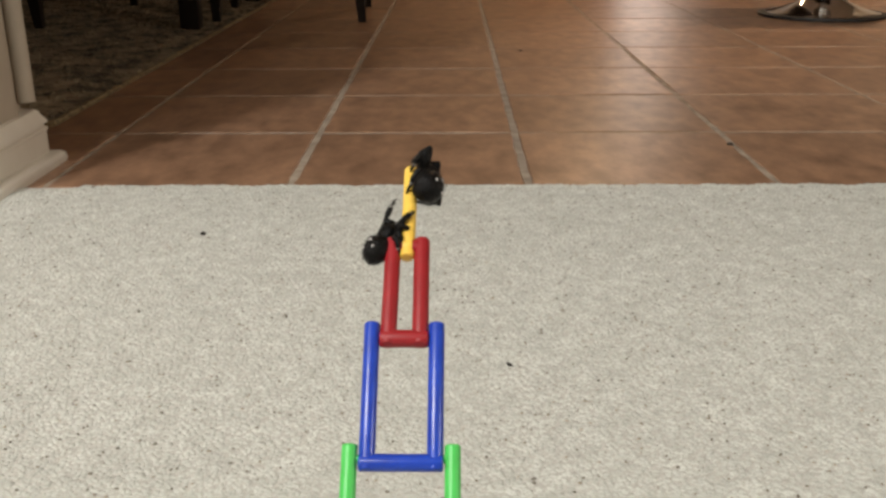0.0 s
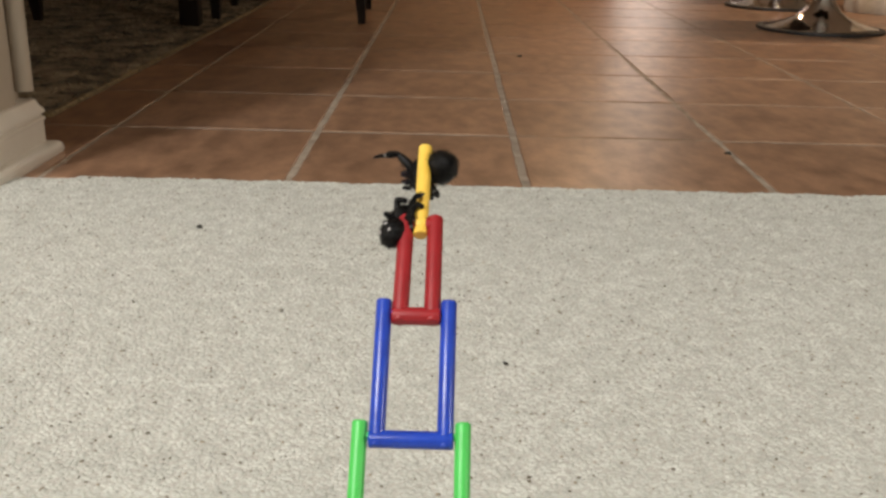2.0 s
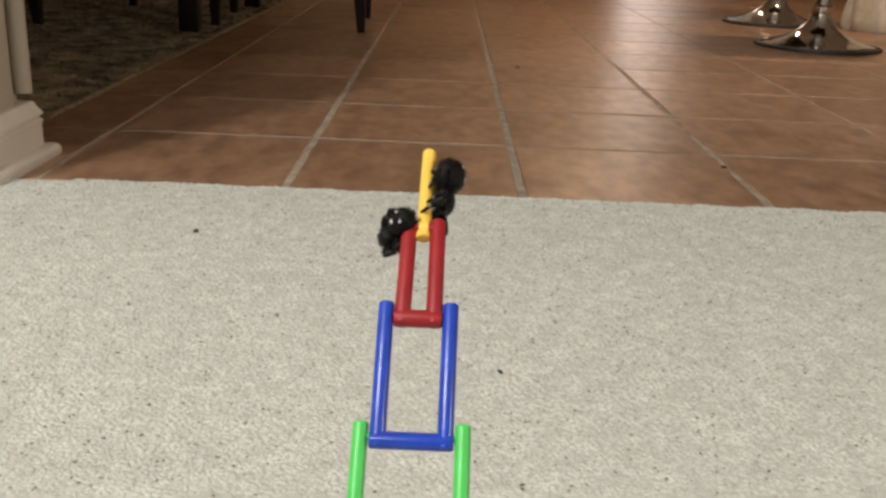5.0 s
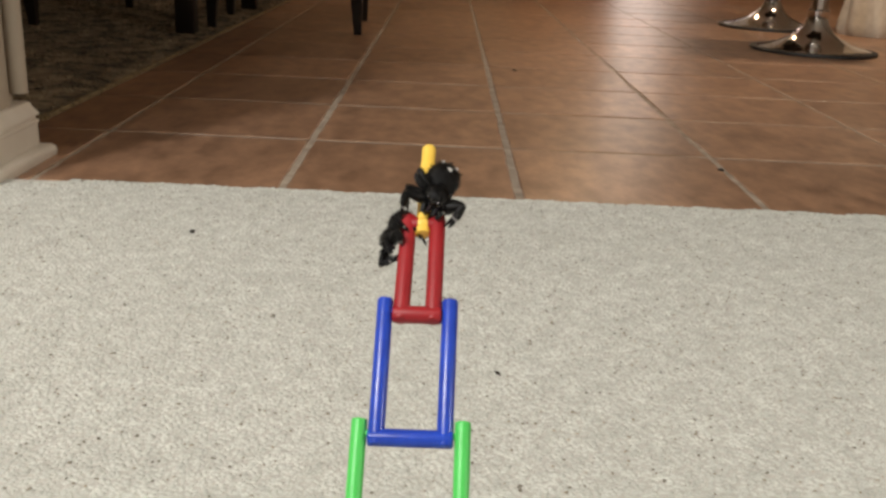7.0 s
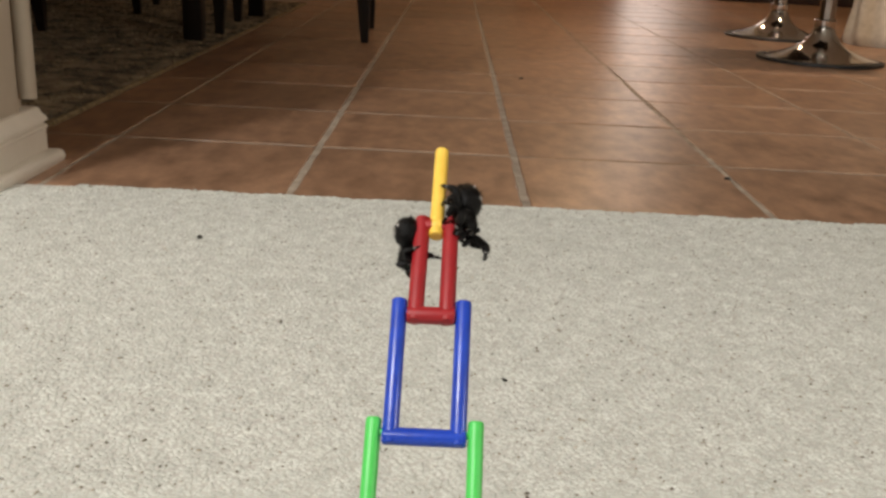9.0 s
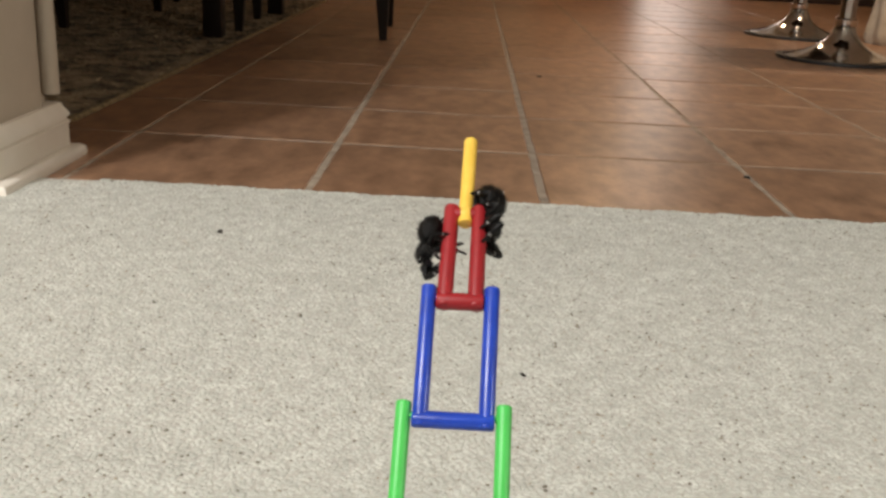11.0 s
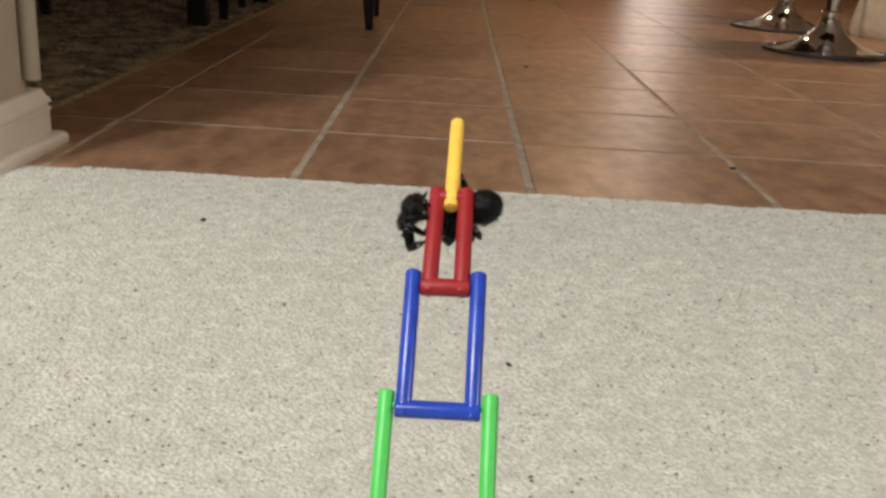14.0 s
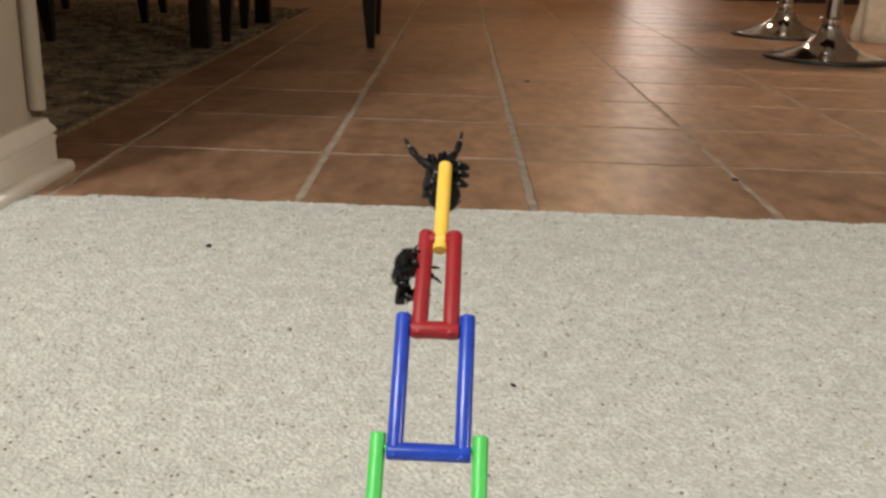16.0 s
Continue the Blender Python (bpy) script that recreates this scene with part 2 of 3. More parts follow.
def baseboard():
    # moulded section: shoe, face, cove and cap; out is the distance from the wall
    prof = [(0, 0), (0.0300, 0), (0.0315, 0.006), (0.0300, 0.0135), (0.0250, 0.0180), (0.0125, 0.0195), (0.0125, 0.0510), (0.0145, 0.0530), (0.0145, 0.0570),
            (0.0110, 0.0590), (0.0110, 0.0620), (0.0150, 0.0640), (0.0140, 0.0690), (0.0085, 0.0770), (0.0065, 0.0830), (0.0030, 0.0855), (-0.016, 0.0860)]
    bm = bmesh.new()
    rows = []
    for path in ("back", "start", "corner", "end"):
        ring = []
        for o, z in prof:
            if path == "back":
                p = (-3.9, WALL_NEAR - o, z)
            elif path == "start":
                p = (WALL_X + o, WALL_NEAR - o, z)
            elif path == "corner":
                p = (WALL_X + o, WALL_END + o, z)
            else:
                p = (-3.9, WALL_END + o, z)
            ring.append(bm.verts.new(p))
        rows.append(ring)
    for r0, r1 in zip(rows, rows[1:]):
        for j in range(len(prof) - 1):
            bm.faces.new((r0[j], r0[j + 1], r1[j + 1], r1[j]))
    bmesh.ops.recalc_face_normals(bm, faces=bm.faces[:])
    return structure("baseboard", bm, TRIM, "cream moulded baseboard round the wall end", "baseboard", True)


baseboard()


# ---- dining corner: rug, table, chairs ----
def rug():
    bm = bmesh.new()
    box(bm, (-3.4, 0.06, -0.003), (-0.822, 3.12, 0.006), 0.002, 1)
    rng = np.random.default_rng(5)
    ob = tagged(mesh_object("rug", bm, RUG, None, False), "dark brown woven rug with a corded edge on the tiles", "rug")
    bm = bmesh.new()
    pts = [(-0.819, 0.06 + i * 0.015, 0.003 + 0.0012 * math.sin(i * 1.7)) for i in range(205)]
    tube(bm, pts, [0.0062 + 0.0014 * math.sin(i * 2.3) for i in range(205)], 6)
    pts = [(-0.819 - i * 0.02, 0.06, 0.003 + 0.0012 * math.sin(i * 1.7)) for i in range(60)]
    tube(bm, pts, [0.0062 + 0.0014 * math.sin(i * 2.3) for i in range(60)], 6)
    part("binding", bm, RUG_EDGE, ob, "tan corded edge of the rug")
    # coarse loops that catch the light
    n = 9000
    x = rng.uniform(-2.1, -0.83, n)
    y = rng.uniform(0.07, 3.1, n)
    stuff_tufts("loop_weave", x, y, 0.006, 0.006, 0.004, RUG, rng, ob)
    return ob


def stuff_tufts(name, x, y, z0, width, height, mat, rng, parent, lean=0.6, least=0.86, flat=0.84):
    """Small leaning tufts, six sides drawn in to a blunt tip."""
    n = len(x)
    k = 5
    ang = rng.uniform(0, 2 * math.pi, n)[:, None] + np.arange(k)[None] * 2 * math.pi / k
    r = width * rng.uniform(0.6, 1.15, n)[:, None]
    el = rng.uniform(0.65, 1.5, (n, 1))
    th = rng.uniform(0, math.pi, (n, 1))
    h = height * rng.uniform(least, 1.05, n)
    lx, ly = rng.normal(0, lean, n) * width, rng.normal(0, lean, n) * width
    V = np.zeros((n, 2 * k + 1, 3))
    for j, (s, zz, le) in enumerate(((0.8, 0.0, 0.0), (0.96, flat, 0.8))):
        cx, cy = np.cos(ang) * r * s * el, np.sin(ang) * r * s / el
        V[:, j * k:(j + 1) * k, 0] = x[:, None] + cx * np.cos(th) - cy * np.sin(th) + lx[:, None] * le
        V[:, j * k:(j + 1) * k, 1] = y[:, None] + cx * np.sin(th) + cy * np.cos(th) + ly[:, None] * le
        V[:, j * k:(j + 1) * k, 2] = z0 + (h * zz)[:, None]
    V[:, 2 * k, 0], V[:, 2 * k, 1], V[:, 2 * k, 2] = x + lx, y + ly, z0 + h
    base = np.arange(n)[:, None] * (2 * k + 1)
    F = []
    for j in range(k):
        a, b = j, (j + 1) % k
        F.append(np.concatenate([base + a, base + b, base + k + b, base + k + a], 1))
    T = [np.concatenate([base + k + j, base + k + (j + 1) % k, base + 2 * k], 1) for j in range(k)]
    quads, tris = np.concatenate(F), np.concatenate(T)
    me = bpy.data.meshes.new(name)
    me.vertices.add(n * (2 * k + 1))
    me.vertices.foreach_set("co", V.reshape(-1).astype(np.float32))
    me.loops.add(quads.size + tris.size)
    me.loops.foreach_set("vertex_index", np.concatenate([quads.reshape(-1), tris.reshape(-1)]).astype(np.int32))
    me.polygons.add(len(quads) + len(tris))
    me.polygons.foreach_set("loop_start", np.concatenate([np.arange(len(quads)) * 4, quads.size + np.arange(len(tris)) * 3]).astype(np.int32))
    me.polygons.foreach_set("use_smooth", np.ones(len(quads) + len(tris), bool))
    me.update(calc_edges=True)
    me.materials.append(mat)
    ob = new(name, me)
    ob.parent = parent
    return tagged(ob, kind="stuff")


rug()


def leg_bm(foot, top, w0, w1, bend=0.0):
    """A square, tapering, slightly curved wooden leg."""
    f, t = Vector(foot), Vector(top)
    pts, rad = [], []
    for i in range(9):
        k = i / 8
        p = f.lerp(t, k)
        p.y += bend * math.sin(math.pi * k) * -1
        pts.append(p)
        rad.append((w0 + (w1 - w0) * min(1, k * 2.2)) * 1.414)
    bm = bmesh.new()
    return tube(bm, pts, rad, 4, turn=math.pi / 4)


def dining_table():
    root = tagged(new("dining_table"), "dark espresso wooden dining table with square legs on the rug", "table")
    root.location = (-1.38, 1.84, 0.006)
    part("tabletop", box(bmesh.new(), (-0.52, -0.64, 0.72), (0.52, 0.62, 0.76), 0.006), DARK_WOOD, root)
    part("apron", box(bmesh.new(), (-0.45, -0.43, 0.63), (0.45, 0.43, 0.719), 0.003), DARK_WOOD, root)
    for x, y in ((0.471, -0.451), (0.486, 0.444), (-0.47, -0.45), (-0.47, 0.45)):
        part("leg", box(bmesh.new(), (x - 0.029, y - 0.029, 0), (x + 0.029, y + 0.029, 0.72), 0.004), DARK_WOOD, root)
    return root


def dining_chair(feet, back, label):
    """feet: four places on the floor; back: the way in which the backrest stands from the seat."""
    cx, cy = sum(f[0] for f in feet) / 4, sum(f[1] for f in feet) / 4
    root = tagged(new("dining_chair"), label, "chair", "chairs round the table")
    root.location = (cx, cy, 0)
    b = Vector(back)
    for (x, y, zf), w in zip(feet, (0.019, 0.019, 0.019, 0.019)):
        rear = (x - cx) * b.x + (y - cy) * b.y > 0
        inx, iny = (cx - x) * 0.06, (cy - y) * 0.06
        part("leg", leg_bm((x - cx, y - cy, zf), (x - cx + inx, y - cy + iny, 0.452), w * 0.62, w * 1.3, 0.016 if rear else 0.006), DARK_WOOD, root)
    part("seat", box(bmesh.new(), (-0.235, -0.235, 0.44), (0.235, 0.235, 0.49), 0.012), DARK_WOOD, root)
    side = Vector((-b.y, b.x, 0))
    for s in (-1, 1):
        p = b * 0.205 + side * 0.2 * s
        part("back_post", leg_bm((p.x, p.y, 0.48), (p.x + b.x * 0.07, p.y + b.y * 0.07, 0.98), 0.018, 0.014, 0.0), DARK_WOOD, root)
    for h in (0.62, 0.76, 0.9):
        p = b * (0.215 + 0.07 * (h - 0.48) / 0.5)
        e = [abs(side.x) * 0.19 + abs(b.x) * 0.009, abs(side.y) * 0.19 + abs(b.y) * 0.009]
        part("back_slat", box(bmesh.new(), (p.x - e[0], p.y - e[1], h), (p.x + e[0], p.y + e[1], h + 0.07), 0.004), DARK_WOOD, root)
    return root


dining_table()
dining_chair([(-0.404, 1.609, 0.0), (-0.423, 2.083, 0.0), (-0.877, 1.583, 0.006), (-0.914, 2.032, 0.006)], (1, 0, 0),
             "dark wooden dining chair half on the tiles with slender curved legs")
dining_chair([(-1.392, 1.422, 0.006), (-1.39, 0.98, 0.006), (-1.84, 1.422, 0.006), (-1.84, 0.98, 0.006)], (0, -1, 0), "dark wooden dining chair on the rug")
dining_chair([(-1.311, 2.109, 0.006), (-1.38, 2.583, 0.006), (-1.78, 2.109, 0.006), (-1.80, 2.583, 0.006)], (0, 1, 0), "dark wooden dining chair on the rug")


# ---- kitchen side: bar stools, counter ----
def bar_stool(at, r=0.205):
    root = tagged(new("bar_stool"), "chrome bar stool with a trumpet base on the tiles", "stool", "bar stools")
    prof = [(r - 0.004, 0.0), (r, 0.003), (r, 0.007), (r - 0.006, 0.010), (r * 0.8, 0.018), (r * 0.6, 0.030), (r * 0.42, 0.046), (r * 0.29, 0.066),
            (r * 0.2, 0.092), (r * 0.165, 0.112), (r * 0.16, 0.118)]
    part("base", lathe(bmesh.new(), prof), CHROME, root)
    bm = bmesh.new()
    lathe(bm, [(r - 0.002, 0.0005), (r + 0.004, 0.001), (r + 0.005, 0.006), (r + 0.004, 0.0105), (r - 0.003, 0.0125)])
    part("rim", bm, RUBBER, root, "black edge under the chrome base")
    part("collar", lathe(bmesh.new(), [(0.034, 0.112), (0.037, 0.116), (0.037, 0.138), (0.033, 0.142)], 32), CHROME, root)
    part("pole", lathe(bmesh.new(), [(0.027, 0.139), (0.027, 0.40), (0.0275, 0.402)], 32), CHROME, root)
    part("piston", lathe(bmesh.new(), [(0.018, 0.40), (0.018, 0.62)], 24), CHROME, root)
    bm = bmesh.new()
    box(bm, (-0.2, -0.19, 0.62), (0.2, 0.19, 0.70), 0.03, 3)
    part("seat", bm, DARK_WOOD, root, "dark padded seat")
    root.matrix_basis = pose(*at)
    return root


stool = bar_stool((1.150, 1.742, 0.0))
copy_thing(stool, pose(1.262, 2.575, 0.0, 0, 0, 20))


def bar_counter():
    root = tagged(new("bar_counter"), "dark wooden bar counter on a low plinth", "counter")
    root.location = (0, 5.2, 0)
    part("plinth", box(bmesh.new(), (1.72, 0.05, 0), (3.9, 0.6, 0.1), 0.002), CABINET, root)
    for i in range(4):
        x = 1.7 + i * 0.55
        part("panel", box(bmesh.new(), (x + 0.003, 0.0, 0.1), (x + 0.547, 0.6, 0.9), 0.004), CABINET, root)
    part("worktop", box(bmesh.new(), (1.66, -0.04, 0.9), (3.95, 0.64, 0.94), 0.006), CEILING, root, "pale worktop")
    return root


bar_counter()


def draped_column():
    """The pale cloth-covered foot of something beyond the stools."""
    bm = bmesh.new()
    rings = []
    for z, r in ((0, 0.105), (0.02, 0.115), (0.06, 0.11), (0.16, 0.095), (0.3, 0.085), (0.5, 0.08)):
        rings.append([bm.verts.new((r * (1 + 0.10 * math.sin(7 * a + z * 9)) * math.cos(a), r * (1 + 0.10 * math.sin(7 * a + z * 9)) * math.sin(a), z))
                      for a in (2 * math.pi * j / 56 for j in range(56))])
    for r0, r1 in zip(rings, rings[1:]):
        for j in range(56):
            bm.faces.new((r0[j], r0[(j + 1) % 56], r1[(j + 1) % 56], r1[j]))
    bm.faces.new(rings[-1])
    bm.faces.new(rings[0][::-1])
    ob = tagged(mesh_object("draped_cloth", bm, CREAM), "cream cloth hanging in folds to the tiles beside a stool", "cloth")
    ob.location = (1.63, 2.45, 0.0)


draped_column()


# ---- crumbs on the carpet and tiles ----
def crumb(at, size, turn):
    bm = bmesh.new()
    ellipsoid(bm, (0, 0, 0), size, 8, 6, 0.5, at[0] * 9)
    ob = tagged(mesh_object("crumb", bm, CRUMB), "small dark crumb lying on the floor", "crumb", "crumbs")
    ob.matrix_basis = pose(*at, 0, 0, turn)


crumb((-0.400, -0.553, 0.0085), (0.0032, 0.0028, 0.0022), 10)
crumb((-0.059, -0.893, 0.0085), (0.0033, 0.0013, 0.0013), -35)
crumb((0.343, -0.091, 0.0004), (0.006, 0.005, 0.003), 20)
crumb((0.072, 0.945, 0.001), (0.006, 0.004, 0.003), 0)


# ---- the folding toy ----
ANGLES = (45.7, 36.4, 29.6)
LENGTHS = (0.03675, 0.03127, 0.0348)


def along(deg):
    return Vector((0, math.cos(radians(deg)), math.sin(radians(deg))))


HINGE = [Vector((0, 0, 0))]
for deg, length in zip(ANGLES, LENGTHS):
    HINGE.append(HINGE[-1] + along(deg) * length)


def u_frame(name, mat, parent, base, deg, length, half, half_top, r, ext, label):
    """A U of three round rods, hinged at its open end."""
    d = along(deg)
    bm = bmesh.new()
    bar = base - d * 0.0010
    rod(bm, bar + Vector((-half, 0, 0)), bar + Vector((half, 0, 0)), r * 1.08)
    for s in (-1, 1):
        inset = r
        rod(bm, base + Vector((s * (half - inset), 0, 0)) - d * (r + 0.0008), base + Vector((s * (half_top - inset), 0, 0)) + d * (length + ext), r)
    return part(name, bm, mat, parent, label)


def pin(parent, mat, at, half, r=0.0011):
    bm = bmesh.new()
    rod(bm, at + Vector((-half, 0, 0)), at + Vector((half, 0, 0)), r, 10)
    return part("hinge_pin", bm, mat, parent)


def folding_toy():
    root = tagged(new("folding_toy"), "toy of hinged green, blue, red and yellow plastic frames", "toy")
    low = HINGE[0] - along(48) * 0.041
    green = u_frame("green_frame", GREEN, root, low, 48, 0.041, 0.0172, 0.0170, 0.0023, 0.0042, "bright green plastic frame")
    blue = u_frame("blue_frame", BLUE, root, HINGE[0], ANGLES[0], LENGTHS[0], 0.0121, 0.0121, 0.0024, 0.004, "glossy blue plastic frame")
    red = u_frame("red_frame", RED, root, HINGE[1], ANGLES[1], LENGTHS[1], 0.0073, 0.0070, 0.0025, 0.003, "red plastic frame")
    bm = bmesh.new()
    rod(bm, low + Vector((0, 0, -0.226 - low.z)), low + Vector((0, 0, 0.001)), 0.0018)
    part("stick", bm, CREAM, root, "plain pale stick that holds the toy up")
    pin(green, GREEN, HINGE[0], 0.0148)
    pin(blue, BLUE, HINGE[1], 0.0098)
    bm = bmesh.new()
    d = along(ANGLES[2])
    pts, rad = rounded(HINGE[2] - d * 0.0041, HINGE[3] - d * 0.0009, 0.0023, 4, 0.16)
    tube(bm, pts, rad, 16)
    rod(bm, HINGE[2] + Vector((-0.0019, 0, 0)), HINGE[2] + Vector((0.0019, 0, 0)), 0.0025)
    yellow = part("yellow_bar", bm, YELLOW, root, "yellow plastic bar")
    pin(red, RED, HINGE[2], 0.0048, 0.0024)
    return root


TOY = folding_toy()


# ---- jumping spiders ----
def hairs(bm, centre, radii, n, length, rng, width=0.00009):
    for _ in range(n):
        v = Vector(rng.normal(0, 1, 3)).normalized()
        p = Vector([c + a * r for c, a, r in zip(centre, v, radii)])
        nrm = Vector([a / r for a, r in zip(v, radii)]).normalized()
        d = (nrm + Vector(rng.normal(0, 0.45, 3))).normalized()
        s = d.cross(Vector(rng.normal(0, 1, 3))).normalized() * width
        q = p + d * length * rng.uniform(0.5, 1.2)
        a, b, c = bm.verts.new(p - s), bm.verts.new(p + s), bm.verts.new(q)
        bm.faces.new((a, b, c))


# hips, rest feet (mm), upper and lower length of the four leg pairs
LEGS = [((2.3, 5.2, -0.9), (4.6, 10.0, -3.0), 6.3, 7.5, 1.25), ((2.9, 3.6, -1.1), (7.4, 6.6, -3.4), 5.6, 6.6, 1.15),
        ((2.9, 1.8, -1.1), (7.6, -0.8, -3.6), 5.2, 6.2, 1.05), ((2.3, 0.2, -1.0), (6.2, -6.6, -3.6), 5.8, 6.9, 1.1)]


def jumping_spider(label, size, seed):
    rng = np.random.default_rng(seed)
    root = tagged(new("jumping_spider"), label, "spider", "spiders on the toy")
    mm = 0.001 * size
    bm = bmesh.new()
    ellipsoid(bm, (0, -5.0 * mm, 0.5 * mm), (4.7 * mm, 5.4 * mm, 4.4 * mm), 24, 16, 0.06, seed)
    hairs(bm, (0, -5.0 * mm, 0.5 * mm), (4.7 * mm, 5.4 * mm, 4.4 * mm), 560, 1.1 * mm, rng)
    abdomen = part("abdomen", bm, SPIDER, root)
    for x, y, z, w, long in ((0, -4.4, 4.75, 0.85, 0.7), (-2.0, -7.2, 4.0, 0.5, 0.6), (2.0, -7.2, 4.0, 0.5, 0.6)):
        bm = bmesh.new()
        ellipsoid(bm, (x * mm, y * mm, z * mm), (w * mm, long * mm, 0.35 * mm), 12, 8, 0.3, x)
        part("pale_spot", bm, PALE_HAIR, abdomen, "whitish spot of hair")
    for x in (-0.6, 0.6):
        bm = bmesh.new()
        tube(bm, [(x * mm, -9.9 * mm, -0.2 * mm), (x * mm, -11.2 * mm, -0.5 * mm)], [0.5 * mm, 0.25 * mm], 8)
        part("spinneret", bm, SPIDER, abdomen)
    bm = bmesh.new()
    for w in ellipsoid(bm, (0, 3.4 * mm, 0.3 * mm), (3.7 * mm, 4.3 * mm, 3.0 * mm), 24, 16, 0.05, seed + 3):
        if w.co.y > 5.2 * mm:
            w.co.y = 5.2 * mm + (w.co.y - 5.2 * mm) * 0.75
    hairs(bm, (0, 3.4 * mm, 0.3 * mm), (3.7 * mm, 4.3 * mm, 3.0 * mm), 380, 0.9 * mm, rng)
    head = part("cephalothorax", bm, SPIDER, root)
    for x, y, z, r in ((0.85, 6.7, 1.0, 0.85), (-0.85, 6.7, 1.0, 0.85), (2.2, 6.1, 1.3, 0.5), (-2.2, 6.1, 1.3, 0.5), (2.5, 3.8, 2.1, 0.42), (-2.5, 3.8, 2.1, 0.42)):
        bm = bmesh.new()
        ellipsoid(bm, (x * mm, y * mm, z * mm), (r * mm, r * mm, r * mm), 12, 8)
        part("eye", bm, EYE, head, "glossy black eye")
    for s in (-1, 1):
        bm = bmesh.new()
        tube(bm, [(s * 1.0 * mm, 6.2 * mm, -0.6 * mm), (s * 1.1 * mm, 7.1 * mm, -2.0 * mm), (s * 0.9 * mm, 7.0 * mm, -3.6 * mm)], [1.0 * mm, 1.0 * mm, 0.45 * mm], 10)
        part("fang", bm, FANG, head, "faintly iridescent fang")
        bm = bmesh.new()
        tube(bm, [(s * 2.0 * mm, 6.0 * mm, -0.8 * mm), (s * 2.6 * mm, 8.0 * mm, -0.2 * mm), (s * 2.0 * mm, 9.4 * mm, -1.6 * mm)], [0.55 * mm, 0.6 * mm, 0.65 * mm], 8)
        hairs(bm, (s * 2.2 * mm, 8.4 * mm, -0.8 * mm), (0.6 * mm, 1.2 * mm, 0.7 * mm), 50, 0.8 * mm, rng)
        part("palp", bm, HAIR, head)
    legs = []
    for i, (hip, foot, a, b, w) in enumerate(LEGS):
        for s in (-1, 1):
            a1, b1, w1 = a * mm, b * mm, w * mm
            bm = bmesh.new()
            tube(bm, [(0, -0.3 * mm, 0), (0, a1 * 0.25, 0.15 * mm), (0, a1 * 0.6, 0.1 * mm), (0, a1 * 0.88, 0), (0, a1, 0)],
                 [0.75 * w1, 1.15 * w1, 1.0 * w1, 0.75 * w1, 0.55 * w1], 10)
            hairs(bm, (0, a1 * 0.5, 0), (0.9 * w1, a1 * 0.5, 0.9 * w1), 70, 0.9 * mm, rng)
            upper = part("leg", bm, HAIR, root)
            bm = bmesh.new()
            tube(bm, [(0, -0.25 * mm, 0), (0, b1 * 0.15, 0), (0, b1 * 0.4, 0), (0, b1 * 0.52, 0)], [0.55 * w1, 0.85 * w1, 0.8 * w1, 0.5 * w1], 10)
            tube(bm, [(0, b1 * 0.58, 0), (0, b1 * 0.75, 0), (0, b1 * 0.92, -0.1 * mm), (0, b1, -0.35 * mm)], [0.42 * w1, 0.42 * w1, 0.3 * w1, 0.2 * w1], 8)
            hairs(bm, (0, b1 * 0.4, 0), (0.7 * w1, b1 * 0.45, 0.7 * w1), 80, 0.8 * mm, rng)
            k = len(bm.faces)
            tube(bm, [(0, b1 * 0.50, 0), (0, b1 * 0.60, 0)], [0.52 * w1, 0.47 * w1], 8)
            bm.faces.ensure_lookup_table()
            for f in bm.faces[k:]:
                f.material_index = 1
            lower = part("shin", bm, [HAIR, LEG_BAND], upper)
            legs.append((upper, lower, Vector((s * hip[0], hip[1], hip[2])) * mm, Vector((s * foot[0], foot[1], foot[2])) * mm, a1, b1))
    return root, legs


BOLD_SIZE, SMALL_SIZE = 1.2, 0.95
BOLD, BOLD_LEGS = jumping_spider("large furry black jumping spider climbing the yellow and red bars", BOLD_SIZE, 3)
SMALL, SMALL_LEGS = jumping_spider("smaller furry black jumping spider clinging to the red frame", SMALL_SIZE, 8)


# ---- pile of the carpet and pieces of the floor ----
def carpet_pile():
    rng = np.random.default_rng(11)
    step = 0.0032
    gx, gy = np.meshgrid(np.arange(-0.74, 0.80, step), np.arange(-1.22, CARPET_EDGE + 0.004, step))
    x = gx.ravel() + rng.normal(0, step * 0.36, gx.size)
    y = gy.ravel() + rng.normal(0, step * 0.36, gx.size)
    keep = (np.abs(x + 0.1) < 0.52 * (y + 1.62) + 0.10) & (x > -0.725)
    keep &= y < CARPET_EDGE + 0.0045 * np.sin(x * 61) * np.sin(x * 23 + 1) + 0.002
    keep &= ~((x < -0.62) & (y > CARPET_EDGE - 0.35 * np.clip(-0.62 - x, 0, 1) - 0.005))
    x, y = x[keep], y[keep]
    # pile thins in soft patches, single loops are missing; dark flecks paint shaded gaps
    thin = 0.5 + 0.5 * np.sin(x * 47 + 3 * np.sin(y * 29)) * np.sin(y * 53 + 2 * np.sin(x * 31))
    lot = rng.random(x.size)
    flecked = lot > 0.981 - 0.016 * thin
    full = (lot > 0.012 + 0.05 * thin) & ~flecked
    stuff_tufts("carpet_pile", x[full], y[full], 0.0, 0.0037, 0.0066, CARPET_PILE, rng, carpet, 0.26, 0.93, 0.79)
    stuff_tufts("dark_fleck_pile", x[flecked], y[flecked], 0.0, 0.0016, 0.0070, CARPET_FLECK, rng, carpet, 0.5, 0.94)


carpet_pile()

